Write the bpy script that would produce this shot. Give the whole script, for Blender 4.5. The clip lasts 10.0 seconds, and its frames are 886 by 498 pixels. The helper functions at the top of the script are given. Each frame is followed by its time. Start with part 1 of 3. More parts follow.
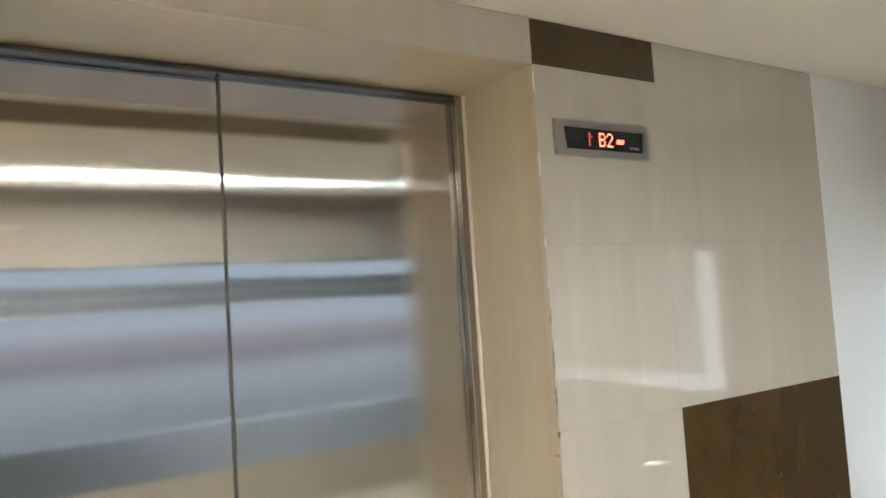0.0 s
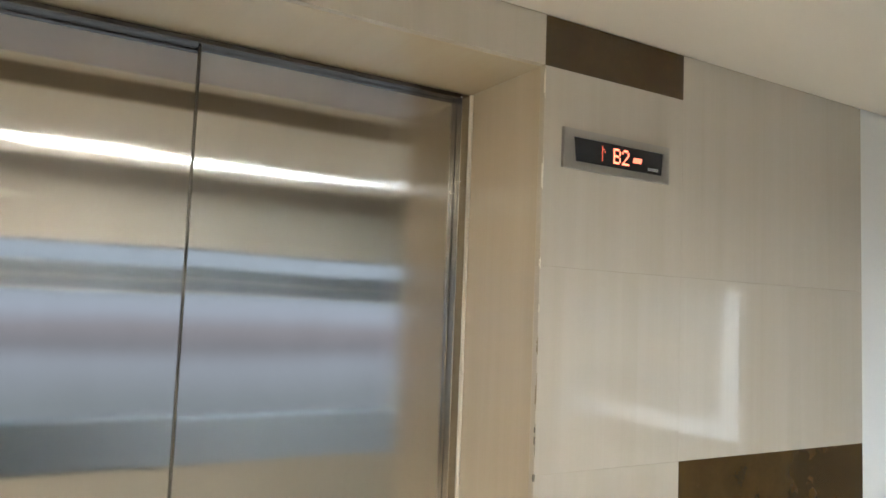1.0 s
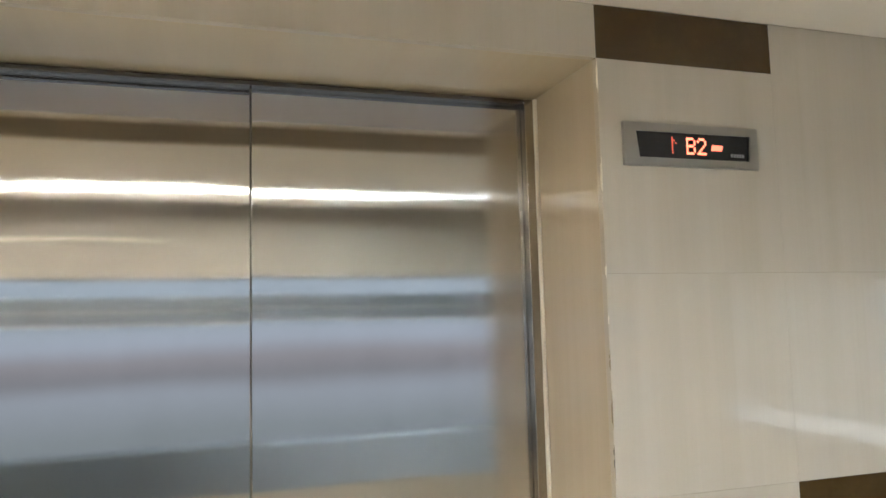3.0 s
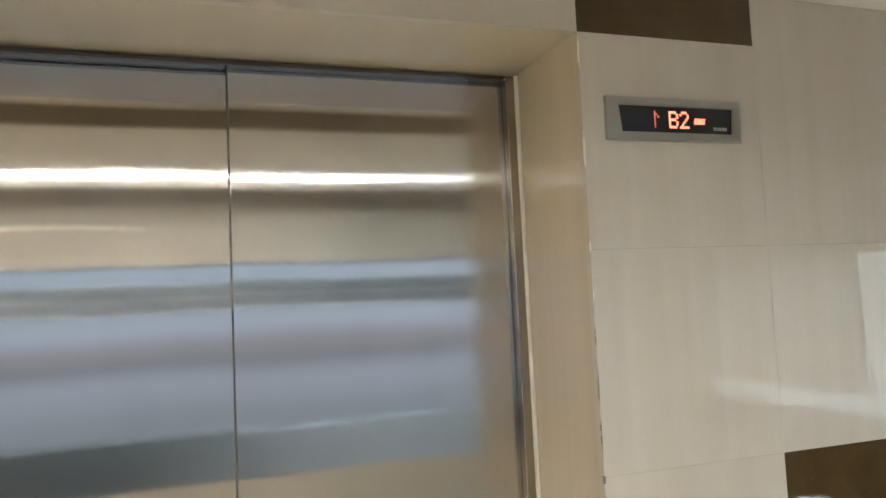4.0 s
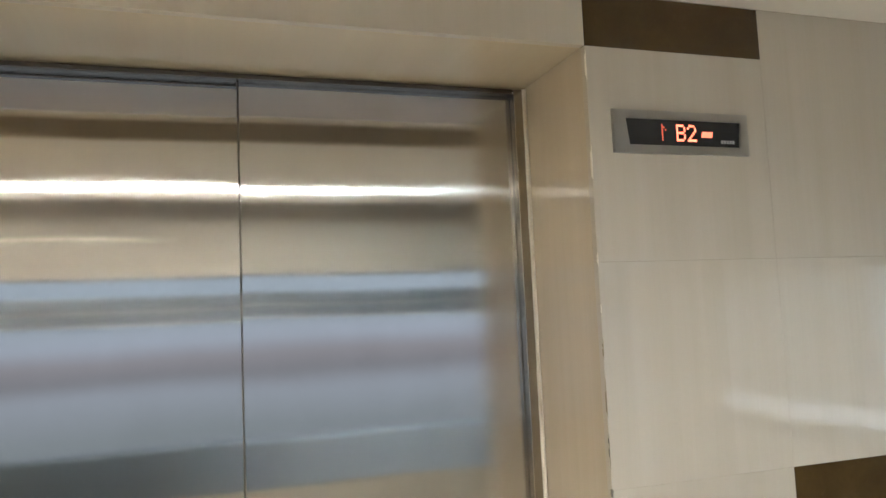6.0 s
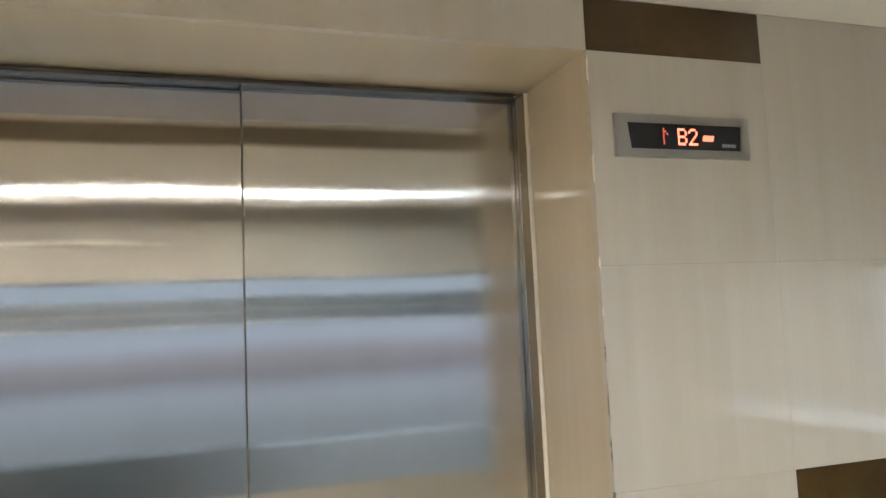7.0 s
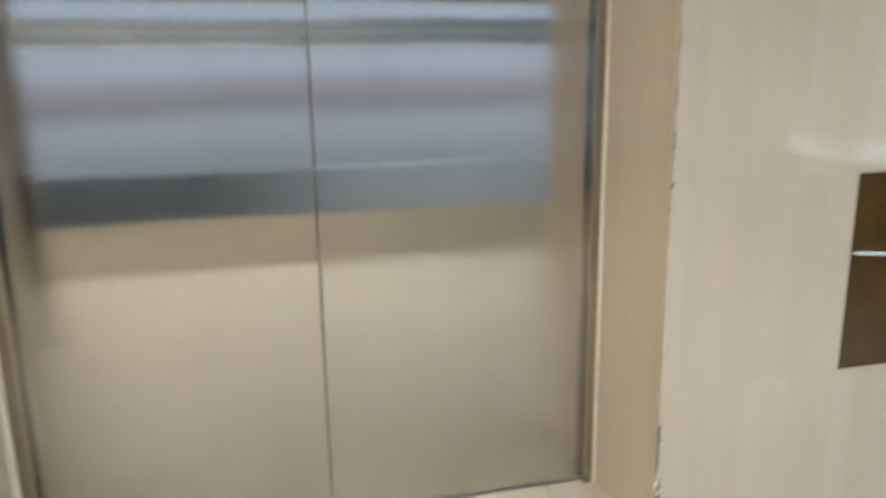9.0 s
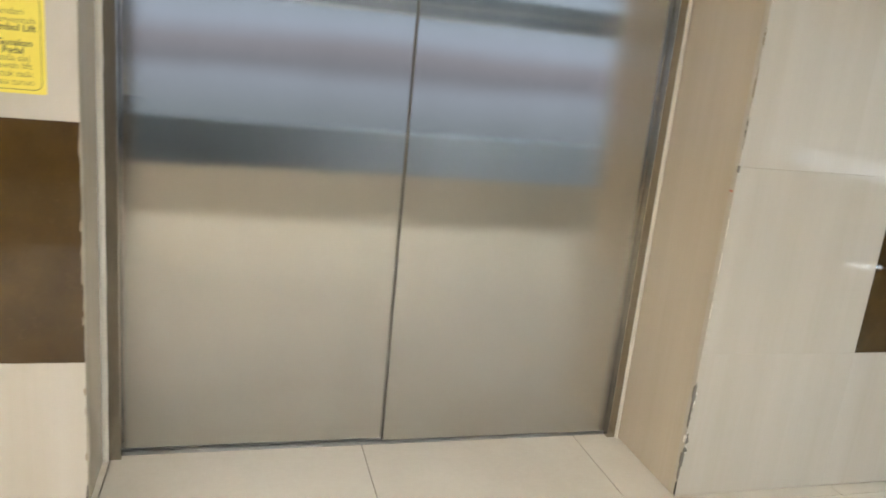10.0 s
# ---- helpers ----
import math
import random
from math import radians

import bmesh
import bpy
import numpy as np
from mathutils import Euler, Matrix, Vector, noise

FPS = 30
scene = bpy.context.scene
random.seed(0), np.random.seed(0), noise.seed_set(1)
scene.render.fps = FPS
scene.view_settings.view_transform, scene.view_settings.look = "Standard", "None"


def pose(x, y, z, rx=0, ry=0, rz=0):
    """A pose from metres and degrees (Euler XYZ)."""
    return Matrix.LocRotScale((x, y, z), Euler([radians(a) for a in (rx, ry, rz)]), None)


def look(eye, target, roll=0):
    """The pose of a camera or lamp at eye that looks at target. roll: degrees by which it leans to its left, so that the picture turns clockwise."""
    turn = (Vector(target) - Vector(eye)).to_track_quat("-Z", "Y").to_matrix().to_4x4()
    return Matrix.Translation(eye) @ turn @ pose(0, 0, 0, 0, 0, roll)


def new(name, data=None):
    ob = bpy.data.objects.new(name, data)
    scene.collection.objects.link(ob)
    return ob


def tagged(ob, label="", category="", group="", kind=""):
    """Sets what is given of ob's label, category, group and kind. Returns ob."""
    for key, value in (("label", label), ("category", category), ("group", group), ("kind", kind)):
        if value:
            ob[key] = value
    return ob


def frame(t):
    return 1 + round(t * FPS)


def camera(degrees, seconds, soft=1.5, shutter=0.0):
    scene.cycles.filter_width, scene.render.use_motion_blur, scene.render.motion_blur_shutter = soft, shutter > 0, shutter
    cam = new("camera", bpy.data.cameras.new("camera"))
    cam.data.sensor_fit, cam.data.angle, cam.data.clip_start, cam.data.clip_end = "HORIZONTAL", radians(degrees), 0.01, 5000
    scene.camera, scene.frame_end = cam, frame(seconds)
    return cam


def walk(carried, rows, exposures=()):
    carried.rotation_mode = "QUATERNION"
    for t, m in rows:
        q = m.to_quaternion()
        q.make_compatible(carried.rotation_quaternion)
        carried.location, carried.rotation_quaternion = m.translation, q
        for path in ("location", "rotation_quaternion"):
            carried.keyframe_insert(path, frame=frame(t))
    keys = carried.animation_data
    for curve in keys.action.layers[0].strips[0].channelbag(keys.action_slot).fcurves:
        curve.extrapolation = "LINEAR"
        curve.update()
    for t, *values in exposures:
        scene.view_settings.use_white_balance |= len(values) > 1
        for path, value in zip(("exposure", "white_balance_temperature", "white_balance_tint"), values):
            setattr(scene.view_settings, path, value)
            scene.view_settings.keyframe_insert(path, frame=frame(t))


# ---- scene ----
cam = camera(61.7, 10.0, shutter=0.4)
PATH = [
    (0, (-1.454, -1.657, 1.417), (-0.356, 0.009, 1.549), -3.7),
    (0.3, (-1.373, -1.675, 1.416), (-0.291, 0.003, 1.526), -2.7),
    (0.5, (-1.325, -1.651, 1.408), (-0.282, 0.053, 1.514), -2.3),
    (0.7, (-1.283, -1.619, 1.402), (-0.287, 0.11, 1.536), -1.4),
    (1, (-1.225, -1.559, 1.424), (-0.208, 0.155, 1.589), 2.3),
    (1.5, (-1.142, -1.56, 1.413), (-0.256, 0.226, 1.579), -1.2),
    (2, (-1.038, -1.584, 1.439), (-0.282, 0.258, 1.624), -0.7),
    (2.5, (-0.98, -1.603, 1.459), (-0.33, 0.277, 1.667), -0.5),
    (3.8, (-0.902, -1.617, 1.438), (-0.314, 0.289, 1.585), -1.9),
    (4, (-0.929, -1.593, 1.441), (-0.279, 0.293, 1.585), -2.7),
    (4.5, (-0.917, -1.589, 1.435), (-0.25, 0.29, 1.594), -3.3),
    (5, (-0.915, -1.592, 1.437), (-0.235, 0.281, 1.606), -3.8),
    (5.5, (-0.92, -1.595, 1.438), (-0.261, 0.285, 1.61), -3.2),
    (6, (-0.926, -1.604, 1.44), (-0.302, 0.288, 1.618), -2.5),
    (7.5, (-0.935, -1.609, 1.442), (-0.311, 0.282, 1.63), -2.6),
    (8, (-0.928, -1.606, 1.452), (-0.292, 0.285, 1.595), -3.2),
    (8.3, (-0.933, -1.592, 1.424), (-0.315, 0.31, 1.451), -3.4),
    (8.5, (-0.936, -1.587, 1.397), (-0.386, 0.328, 1.23), -3.2),
    (8.6, (-0.948, -1.595, 1.362), (-0.379, 0.308, 1.13), -3.3),
    (8.7, (-0.959, -1.596, 1.343), (-0.386, 0.297, 1.046), -2.6),
    (8.8, (-0.963, -1.599, 1.319), (-0.392, 0.289, 0.988), -1.7),
    (8.9, (-0.961, -1.602, 1.291), (-0.418, 0.28, 0.889), -0.3),
    (9, (-0.971, -1.593, 1.27), (-0.501, 0.296, 0.813), -0.9),
    (9.1, (-1.006, -1.613, 1.232), (-0.562, 0.276, 0.747), -0.8),
    (9.3, (-1.078, -1.618, 1.209), (-0.543, 0.244, 0.713), 1.2),
    (9.5, (-1.116, -1.645, 1.216), (-0.543, 0.203, 0.71), 1.3),
    (9.7, (-1.182, -1.682, 1.215), (-0.625, 0.172, 0.713), 2.8),
    (10, (-1.3, -1.707, 1.211), (-0.756, 0.152, 0.714), 5.8),
]
walk(cam, [(t, look(eye, target, roll)) for t, eye, target, roll in PATH],
     exposures=[(0.0, 0.25), (2.5, 0.26), (4.0, 0.16), (8.2, 0.16), (9.0, 0.20), (10.0, 0.20)])

# ---- light ----
world = bpy.data.worlds.new("sky")
scene.world = world
world.use_nodes = True
wn = world.node_tree.nodes
sky = wn.new("ShaderNodeTexSky")
sky.sky_type = "NISHITA"
sky.sun_disc = False
sky.sun_elevation = radians(50)
sky.sun_rotation = radians(200)
sky.air_density, sky.dust_density, sky.ozone_density = 1.0, 4.0, 1.5
world.node_tree.links.new(sky.outputs[0], wn["Background"].inputs[0])
wn["Background"].inputs[1].default_value = 0.15
sun_data = bpy.data.lights.new("sun", "SUN")
sun_data.energy = 1.0
sun_data.angle = radians(20)
sun_data.color = (1.0, 0.96, 0.9)
sun = new("sun", sun_data)
sun.matrix_world = look((6, -14, 18), (0, 0, 0))
LED_POWER = 270.0

# ---- materials ----


def material(name):
    m = bpy.data.materials.new(name)
    m.use_nodes = True
    return m, m.node_tree.nodes, m.node_tree.links, m.node_tree.nodes["Principled BSDF"]


def world_mapped(nodes, links, scale, shift=0.0):
    """World position, scaled, moved by a random step per object so that no two pieces show the same grain."""
    geo = nodes.new("ShaderNodeNewGeometry")
    mul = nodes.new("ShaderNodeVectorMath")
    mul.operation = "MULTIPLY"
    mul.inputs[1].default_value = scale
    links.new(geo.outputs["Position"], mul.inputs[0])
    if not shift:
        return mul.outputs[0]
    info = nodes.new("ShaderNodeObjectInfo")
    add = nodes.new("ShaderNodeVectorMath")
    add.operation = "MULTIPLY_ADD"
    comb = nodes.new("ShaderNodeCombineXYZ")
    for i in range(3):
        links.new(info.outputs["Random"], comb.inputs[i])
    links.new(comb.outputs[0], add.inputs[0])
    add.inputs[1].default_value = (shift, shift * 1.7, shift * 0.6)
    links.new(mul.outputs[0], add.inputs[2])
    return add.outputs[0]


def noise_tex(nodes, links, vector, scale=1.0, detail=4.0, rough=0.55):
    n = nodes.new("ShaderNodeTexNoise")
    n.inputs["Scale"].default_value = scale
    n.inputs["Detail"].default_value = detail
    n.inputs["Roughness"].default_value = rough
    links.new(vector, n.inputs["Vector"])
    return n.outputs["Fac"]


def ramp(nodes, links, fac, stops):
    r = nodes.new("ShaderNodeValToRGB")
    el = r.color_ramp.elements
    while len(el) < len(stops):
        el.new(0.5)
    for e, (p, c) in zip(el, stops):
        e.position, e.color = p, (*c, 1)
    links.new(fac, r.inputs[0])
    return r.outputs["Color"]


def mix(nodes, links, kind, fac, a, b):
    m = nodes.new("ShaderNodeMix")
    m.data_type, m.blend_type = "RGBA", kind
    for socket, v in ((m.inputs[0], fac), (m.inputs[6], a), (m.inputs[7], b)):
        if isinstance(v, (int, float)):
            socket.default_value = v
        elif isinstance(v, tuple):
            socket.default_value = (*v, 1)
        else:
            links.new(v, socket)
    return m.outputs[2]


def span(nodes, links, fac, low, high):
    r = nodes.new("ShaderNodeMapRange")
    r.inputs["To Min"].default_value, r.inputs["To Max"].default_value = low, high
    links.new(fac, r.inputs["Value"])
    return r.outputs[0]


def bump(nodes, links, fac, strength, distance, onto, chain=None):
    b = nodes.new("ShaderNodeBump")
    b.inputs["Strength"].default_value, b.inputs["Distance"].default_value = strength, distance
    links.new(fac, b.inputs["Height"])
    if chain is not None:
        links.new(chain, b.inputs["Normal"])
    if onto is not None:
        links.new(b.outputs[0], onto.inputs["Normal"])
    return b.outputs[0]


def cream_marble(name, along, strength=1.0, tint=(1.0, 1.0, 1.0), gloss=(0.03, 0.07)):
    """Polished cream marble with straight fine grain that runs along the given axis."""
    m, n, l, p = material(name)

    def grain(across, lengthwise):
        return tuple(lengthwise if i == along else across for i in range(3))

    veins = noise_tex(n, l, world_mapped(n, l, grain(14, 0.4), 9.0), 1.0, 5.0, 0.6)
    fine = noise_tex(n, l, world_mapped(n, l, grain(130, 1.6), 5.0), 1.0, 3.0, 0.6)
    broad = noise_tex(n, l, world_mapped(n, l, grain(3.0, 0.5)), 1.0, 3.0)
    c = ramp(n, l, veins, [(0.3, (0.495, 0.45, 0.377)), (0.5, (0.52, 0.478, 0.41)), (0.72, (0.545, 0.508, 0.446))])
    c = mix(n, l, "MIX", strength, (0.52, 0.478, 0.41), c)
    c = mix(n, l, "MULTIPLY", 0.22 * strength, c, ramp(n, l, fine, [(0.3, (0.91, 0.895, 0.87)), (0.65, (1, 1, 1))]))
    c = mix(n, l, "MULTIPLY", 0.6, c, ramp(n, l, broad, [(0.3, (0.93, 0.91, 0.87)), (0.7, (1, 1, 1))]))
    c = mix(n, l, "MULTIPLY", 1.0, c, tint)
    l.new(c, p.inputs["Base Color"])
    l.new(span(n, l, broad, *gloss), p.inputs["Roughness"])
    p.inputs["IOR"].default_value = 1.55
    polish = noise_tex(n, l, world_mapped(n, l, grain(16, 0.25), 2.0), 1.0, 2.0)
    bump(n, l, polish, 0.10, 0.01, p)
    return m


def brown_marble():
    m, n, l, p = material("brown_marble")
    cloud = noise_tex(n, l, world_mapped(n, l, (9, 9, 9), 6.0), 1.0, 6.0, 0.62)
    spots = noise_tex(n, l, world_mapped(n, l, (38, 38, 30), 4.0), 1.0, 5.0, 0.65)
    c = ramp(n, l, cloud, [(0.32, (0.044, 0.023, 0.006)), (0.52, (0.055, 0.030, 0.008)), (0.72, (0.072, 0.040, 0.011))])
    v = n.new("ShaderNodeTexVoronoi")
    v.feature = "DISTANCE_TO_EDGE"
    v.inputs["Scale"].default_value = 1.0
    warp = n.new("ShaderNodeVectorMath")
    warp.operation = "MULTIPLY_ADD"
    base = world_mapped(n, l, (7, 7, 8), 3.0)
    nn = n.new("ShaderNodeTexNoise")
    nn.inputs["Scale"].default_value = 2.0
    l.new(base, nn.inputs["Vector"])
    l.new(nn.outputs["Color"], warp.inputs[0])
    warp.inputs[1].default_value = (1.6, 1.6, 1.6)
    l.new(base, warp.inputs[2])
    l.new(warp.outputs[0], v.inputs["Vector"])
    vein = ramp(n, l, v.outputs["Distance"], [(0.0, (1, 1, 1)), (0.05, (0, 0, 0))])
    vm = mix(n, l, "MULTIPLY", 1.0, vein, ramp(n, l, spots, [(0.5, (0, 0, 0)), (0.70, (0.34, 0.34, 0.34))]))
    c = mix(n, l, "MIX", vm, c, (0.095, 0.055, 0.022))
    l.new(c, p.inputs["Base Color"])
    l.new(span(n, l, cloud, 0.03, 0.042), p.inputs["Roughness"])
    p.inputs["IOR"].default_value = 1.55
    return m


def porcelain():
    m, n, l, p = material("porcelain_tile")
    cloud = noise_tex(n, l, world_mapped(n, l, (3, 3, 3), 8.0), 1.0, 5.0)
    speck = noise_tex(n, l, world_mapped(n, l, (60, 60, 60), 4.0), 1.0, 3.0)
    c = ramp(n, l, cloud, [(0.3, (0.56, 0.50, 0.41)), (0.7, (0.62, 0.565, 0.475))])
    c = mix(n, l, "MULTIPLY", 0.15, c, ramp(n, l, speck, [(0.35, (0.86, 0.84, 0.8)), (0.6, (1, 1, 1))]))
    l.new(c, p.inputs["Base Color"])
    l.new(span(n, l, cloud, 0.10, 0.24), p.inputs["Roughness"])
    return m


def brushed_steel(name, rough=(0.08, 0.10), tone=(0.60, 0.59, 0.57), wave=0.02, scuffed=0.0, across=0.0, hazy=None, brushed=0.02):
    """Brushed steel with faint dents and hairlines."""
    m, n, l, p = material(name)
    hair = noise_tex(n, l, world_mapped(n, l, (420, 420, 3.0), 2.0), 1.0, 3.0, 0.6)
    smear = noise_tex(n, l, world_mapped(n, l, (5, 5, 2.0), 5.0), 1.0, 4.0, 0.6)
    dents = noise_tex(n, l, world_mapped(n, l, (1.1, 1.1, 2.2), 3.0), 1.0, 1.5, 0.4)
    c = mix(n, l, "MULTIPLY", 0.6, tone, ramp(n, l, hair, [(0.3, (0.93, 0.93, 0.93)), (0.7, (1, 1, 1))]))
    c = mix(n, l, "MULTIPLY", 0.4, c, ramp(n, l, smear, [(0.3, (0.88, 0.87, 0.85)), (0.7, (1, 1, 1))]))
    b = bump(n, l, dents, wave, 0.05, None)
    b = bump(n, l, hair, brushed, 0.0005, None, b)
    l.new(c, p.inputs["Base Color"])
    p.inputs["Metallic"].default_value = 1.0
    l.new(b, p.inputs["Normal"])
    if across:
        tangent = n.new("ShaderNodeTangent")
        tangent.direction_type, tangent.axis = "RADIAL", "Z"
        l.new(tangent.outputs[0], p.inputs["Tangent"])
        p.inputs["Anisotropic"].default_value = across
    r = span(n, l, smear, *rough)
    geo = n.new("ShaderNodeNewGeometry")
    sep = n.new("ShaderNodeSeparateXYZ")
    l.new(geo.outputs["Position"], sep.inputs[0])

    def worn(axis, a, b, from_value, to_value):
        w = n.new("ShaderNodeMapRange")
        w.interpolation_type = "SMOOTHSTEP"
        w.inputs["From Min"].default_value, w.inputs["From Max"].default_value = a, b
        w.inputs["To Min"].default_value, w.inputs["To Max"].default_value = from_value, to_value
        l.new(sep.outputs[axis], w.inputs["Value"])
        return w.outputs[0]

    def joined(kind, a, b):
        j = n.new("ShaderNodeMath")
        j.operation = kind
        l.new(a, j.inputs[0])
        l.new(b, j.inputs[1])
        return j.outputs[0]

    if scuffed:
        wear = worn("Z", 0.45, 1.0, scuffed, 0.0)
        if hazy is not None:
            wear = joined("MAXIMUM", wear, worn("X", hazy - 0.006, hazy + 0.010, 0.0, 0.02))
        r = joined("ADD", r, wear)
    l.new(r, p.inputs["Roughness"])
    return m


def plain(name, color, rough=0.5, grain=30.0, dirt=0.12, relief=0.05, metal=0.0):
    """Paint, plaster, rubber and the like: one colour with fine grain and broad soiling."""
    m, n, l, p = material(name)
    fine = noise_tex(n, l, world_mapped(n, l, (grain, grain, grain)), 1.0, 4.0)
    broad = noise_tex(n, l, world_mapped(n, l, (1.3, 1.3, 1.1), 3.0), 1.0, 5.0)
    k = 1 - dirt
    c = mix(n, l, "MULTIPLY", 1.0, color, ramp(n, l, broad, [(0.3, (k, k, k * 0.98)), (0.7, (1, 1, 1))]))
    c = mix(n, l, "MULTIPLY", 0.5, c, ramp(n, l, fine, [(0.3, (k, k, k)), (0.7, (1, 1, 1))]))
    l.new(c, p.inputs["Base Color"])
    l.new(span(n, l, fine, rough * 0.85, min(1, rough * 1.15)), p.inputs["Roughness"])
    p.inputs["Metallic"].default_value = metal
    bump(n, l, fine, relief, 0.002, p)
    return m


def glowing(name, color, strength):
    m, n, l, p = material(name)
    p.inputs["Base Color"].default_value = (*color, 1)
    p.inputs["Emission Color"].default_value = (*color, 1)
    p.inputs["Emission Strength"].default_value = strength
    return m


def clear_glass():
    m, n, l, p = material("window_glass")
    p.inputs["Base Color"].default_value = (0.93, 0.97, 0.98, 1)
    p.inputs["Transmission Weight"].default_value = 1.0
    p.inputs["Roughness"].default_value = 0.0
    p.inputs["IOR"].default_value = 1.1
    return m


CREAM = cream_marble("cream_marble", 2, 0.75)
# Same marble; the tints put warm bounced light on soffit and reveals into the colour.
CREAM_SOFFIT_WARM = cream_marble("cream_marble_soffit_warm", 1, 0.4, (1.0, 0.95, 0.83))
CREAM_REVEAL_WARM = cream_marble("cream_marble_reveal_warm", 2, 0.75, (1.04, 1.0, 0.93), (0.012, 0.03))
BROWN = brown_marble()
TILE = porcelain()
# Jamb steel again, darker: shade under the soffit is put into the tone.
HEAD_STEEL_SHADED = brushed_steel("shaded_head_steel", rough=(0.12, 0.16), tone=(0.16, 0.14, 0.115))
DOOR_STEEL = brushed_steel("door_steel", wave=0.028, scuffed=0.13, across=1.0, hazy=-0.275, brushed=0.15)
JAMB_STEEL = brushed_steel("jamb_steel", (0.16, 0.22), (0.42, 0.385, 0.33), 0.006)
BEZEL_STEEL = brushed_steel("bezel_steel", (0.28, 0.40), (0.42, 0.405, 0.38), 0.0)
SILL_METAL = brushed_steel("sill_aluminium", (0.3, 0.45), (0.5, 0.49, 0.47), 0.0)
WHITE_PAINT = plain("white_wall_paint", (0.80, 0.80, 0.79), 0.6, 90, 0.05, 0.08)
CEILING_PAINT = plain("ceiling_paint", (0.71, 0.655, 0.575), 0.8, 120, 0.05, 0.05)
DADO_PAINT = plain("pale_dado_paint", (0.44, 0.40, 0.335), 0.5, 90, 0.08, 0.05)
BEIGE_PAINT = plain("beige_wall_paint", (0.235, 0.21, 0.172), 0.6, 90, 0.06, 0.08)
TAUPE_PAINT = plain("taupe_pier_paint", (0.165, 0.155, 0.15), 0.6, 90, 0.06, 0.08)
GROUT = plain("grout", (0.27, 0.22, 0.165), 0.9, 200, 0.3, 0.2)
JOINT = plain("joint_filler", (0.46, 0.41, 0.335), 0.9, 200, 0.2, 0.2)
FILLER = plain("grey_filler", (0.40, 0.36, 0.28), 0.85, 160, 0.25, 0.3)
MORTAR = plain("mortar", (0.22, 0.20, 0.17), 0.95, 300, 0.4, 0.6)
CHIPPED = plain("chipped_marble", (0.36, 0.29, 0.21), 0.7, 200, 0.3, 0.3)
CAULK = plain("caulk", (0.84, 0.79, 0.70), 0.5, 160, 0.15, 0.2)
SEAM_DARK = plain("rubber", (0.15, 0.13, 0.105), 0.5, 60, 0.2, 0.05)
BEAM_PAINT = plain("brown_beam_paint", (0.42, 0.365, 0.285), 0.6, 80, 0.12, 0.04)
# Near-black colour for unlit depth behind the doors, and one chip at the floor.
GAP_DARK = plain("dark_gap", (0.015, 0.013, 0.012), 0.8, 60, 0.3, 0.1)


def graded_slate():
    """Slate-coloured paint that turns paler towards one end."""
    m = plain("slate_paint", (0.066, 0.088, 0.112), 0.45, 40, 0.2, 0.05)
    n, l = m.node_tree.nodes, m.node_tree.links
    p = n["Principled BSDF"]
    dark = p.inputs["Base Color"].links[0].from_socket
    geo = n.new("ShaderNodeNewGeometry")
    sep = n.new("ShaderNodeSeparateXYZ")
    l.new(geo.outputs["Position"], sep.inputs[0])
    r = n.new("ShaderNodeMapRange")
    r.interpolation_type = "SMOOTHSTEP"
    r.inputs["From Min"].default_value, r.inputs["From Max"].default_value = -1.5, 0.5
    l.new(sep.outputs["X"], r.inputs["Value"])
    l.new(mix(n, l, "MIX", r.outputs[0], dark, (0.33, 0.385, 0.47)), p.inputs["Base Color"])
    return m


SLATE = graded_slate()
DARK_FRAME = plain("dark_window_frame", (0.13, 0.145, 0.165), 0.4, 60, 0.15, 0.03)
GREY_FRAME = plain("grey_window_frame", (0.25, 0.26, 0.28), 0.4, 60, 0.15, 0.03)
BLACK_GLASS, _n, _l, _p = material("display_glass")
_p.inputs["Base Color"].default_value = (0.008, 0.010, 0.016, 1)
_p.inputs["Roughness"].default_value = 0.12
GLASS = clear_glass()
LIGHT_GREY = plain("light_grey_paint", (0.45, 0.46, 0.47), 0.5, 80, 0.08, 0.03)


def blind_cloth():
    """Woven blind cloth that lets part of the daylight through."""
    m = plain("roller_blind", (0.55, 0.53, 0.48), 0.8, 400, 0.08, 0.2)
    n, l = m.node_tree.nodes, m.node_tree.links
    through_cloth = n.new("ShaderNodeBsdfTranslucent")
    through_cloth.inputs["Color"].default_value = (0.78, 0.775, 0.75, 1)
    both = n.new("ShaderNodeMixShader")
    both.inputs[0].default_value = 0.74
    l.new(n["Principled BSDF"].outputs[0], both.inputs[1])
    l.new(through_cloth.outputs[0], both.inputs[2])
    l.new(both.outputs[0], n["Material Output"].inputs["Surface"])
    return m


BLIND = blind_cloth()


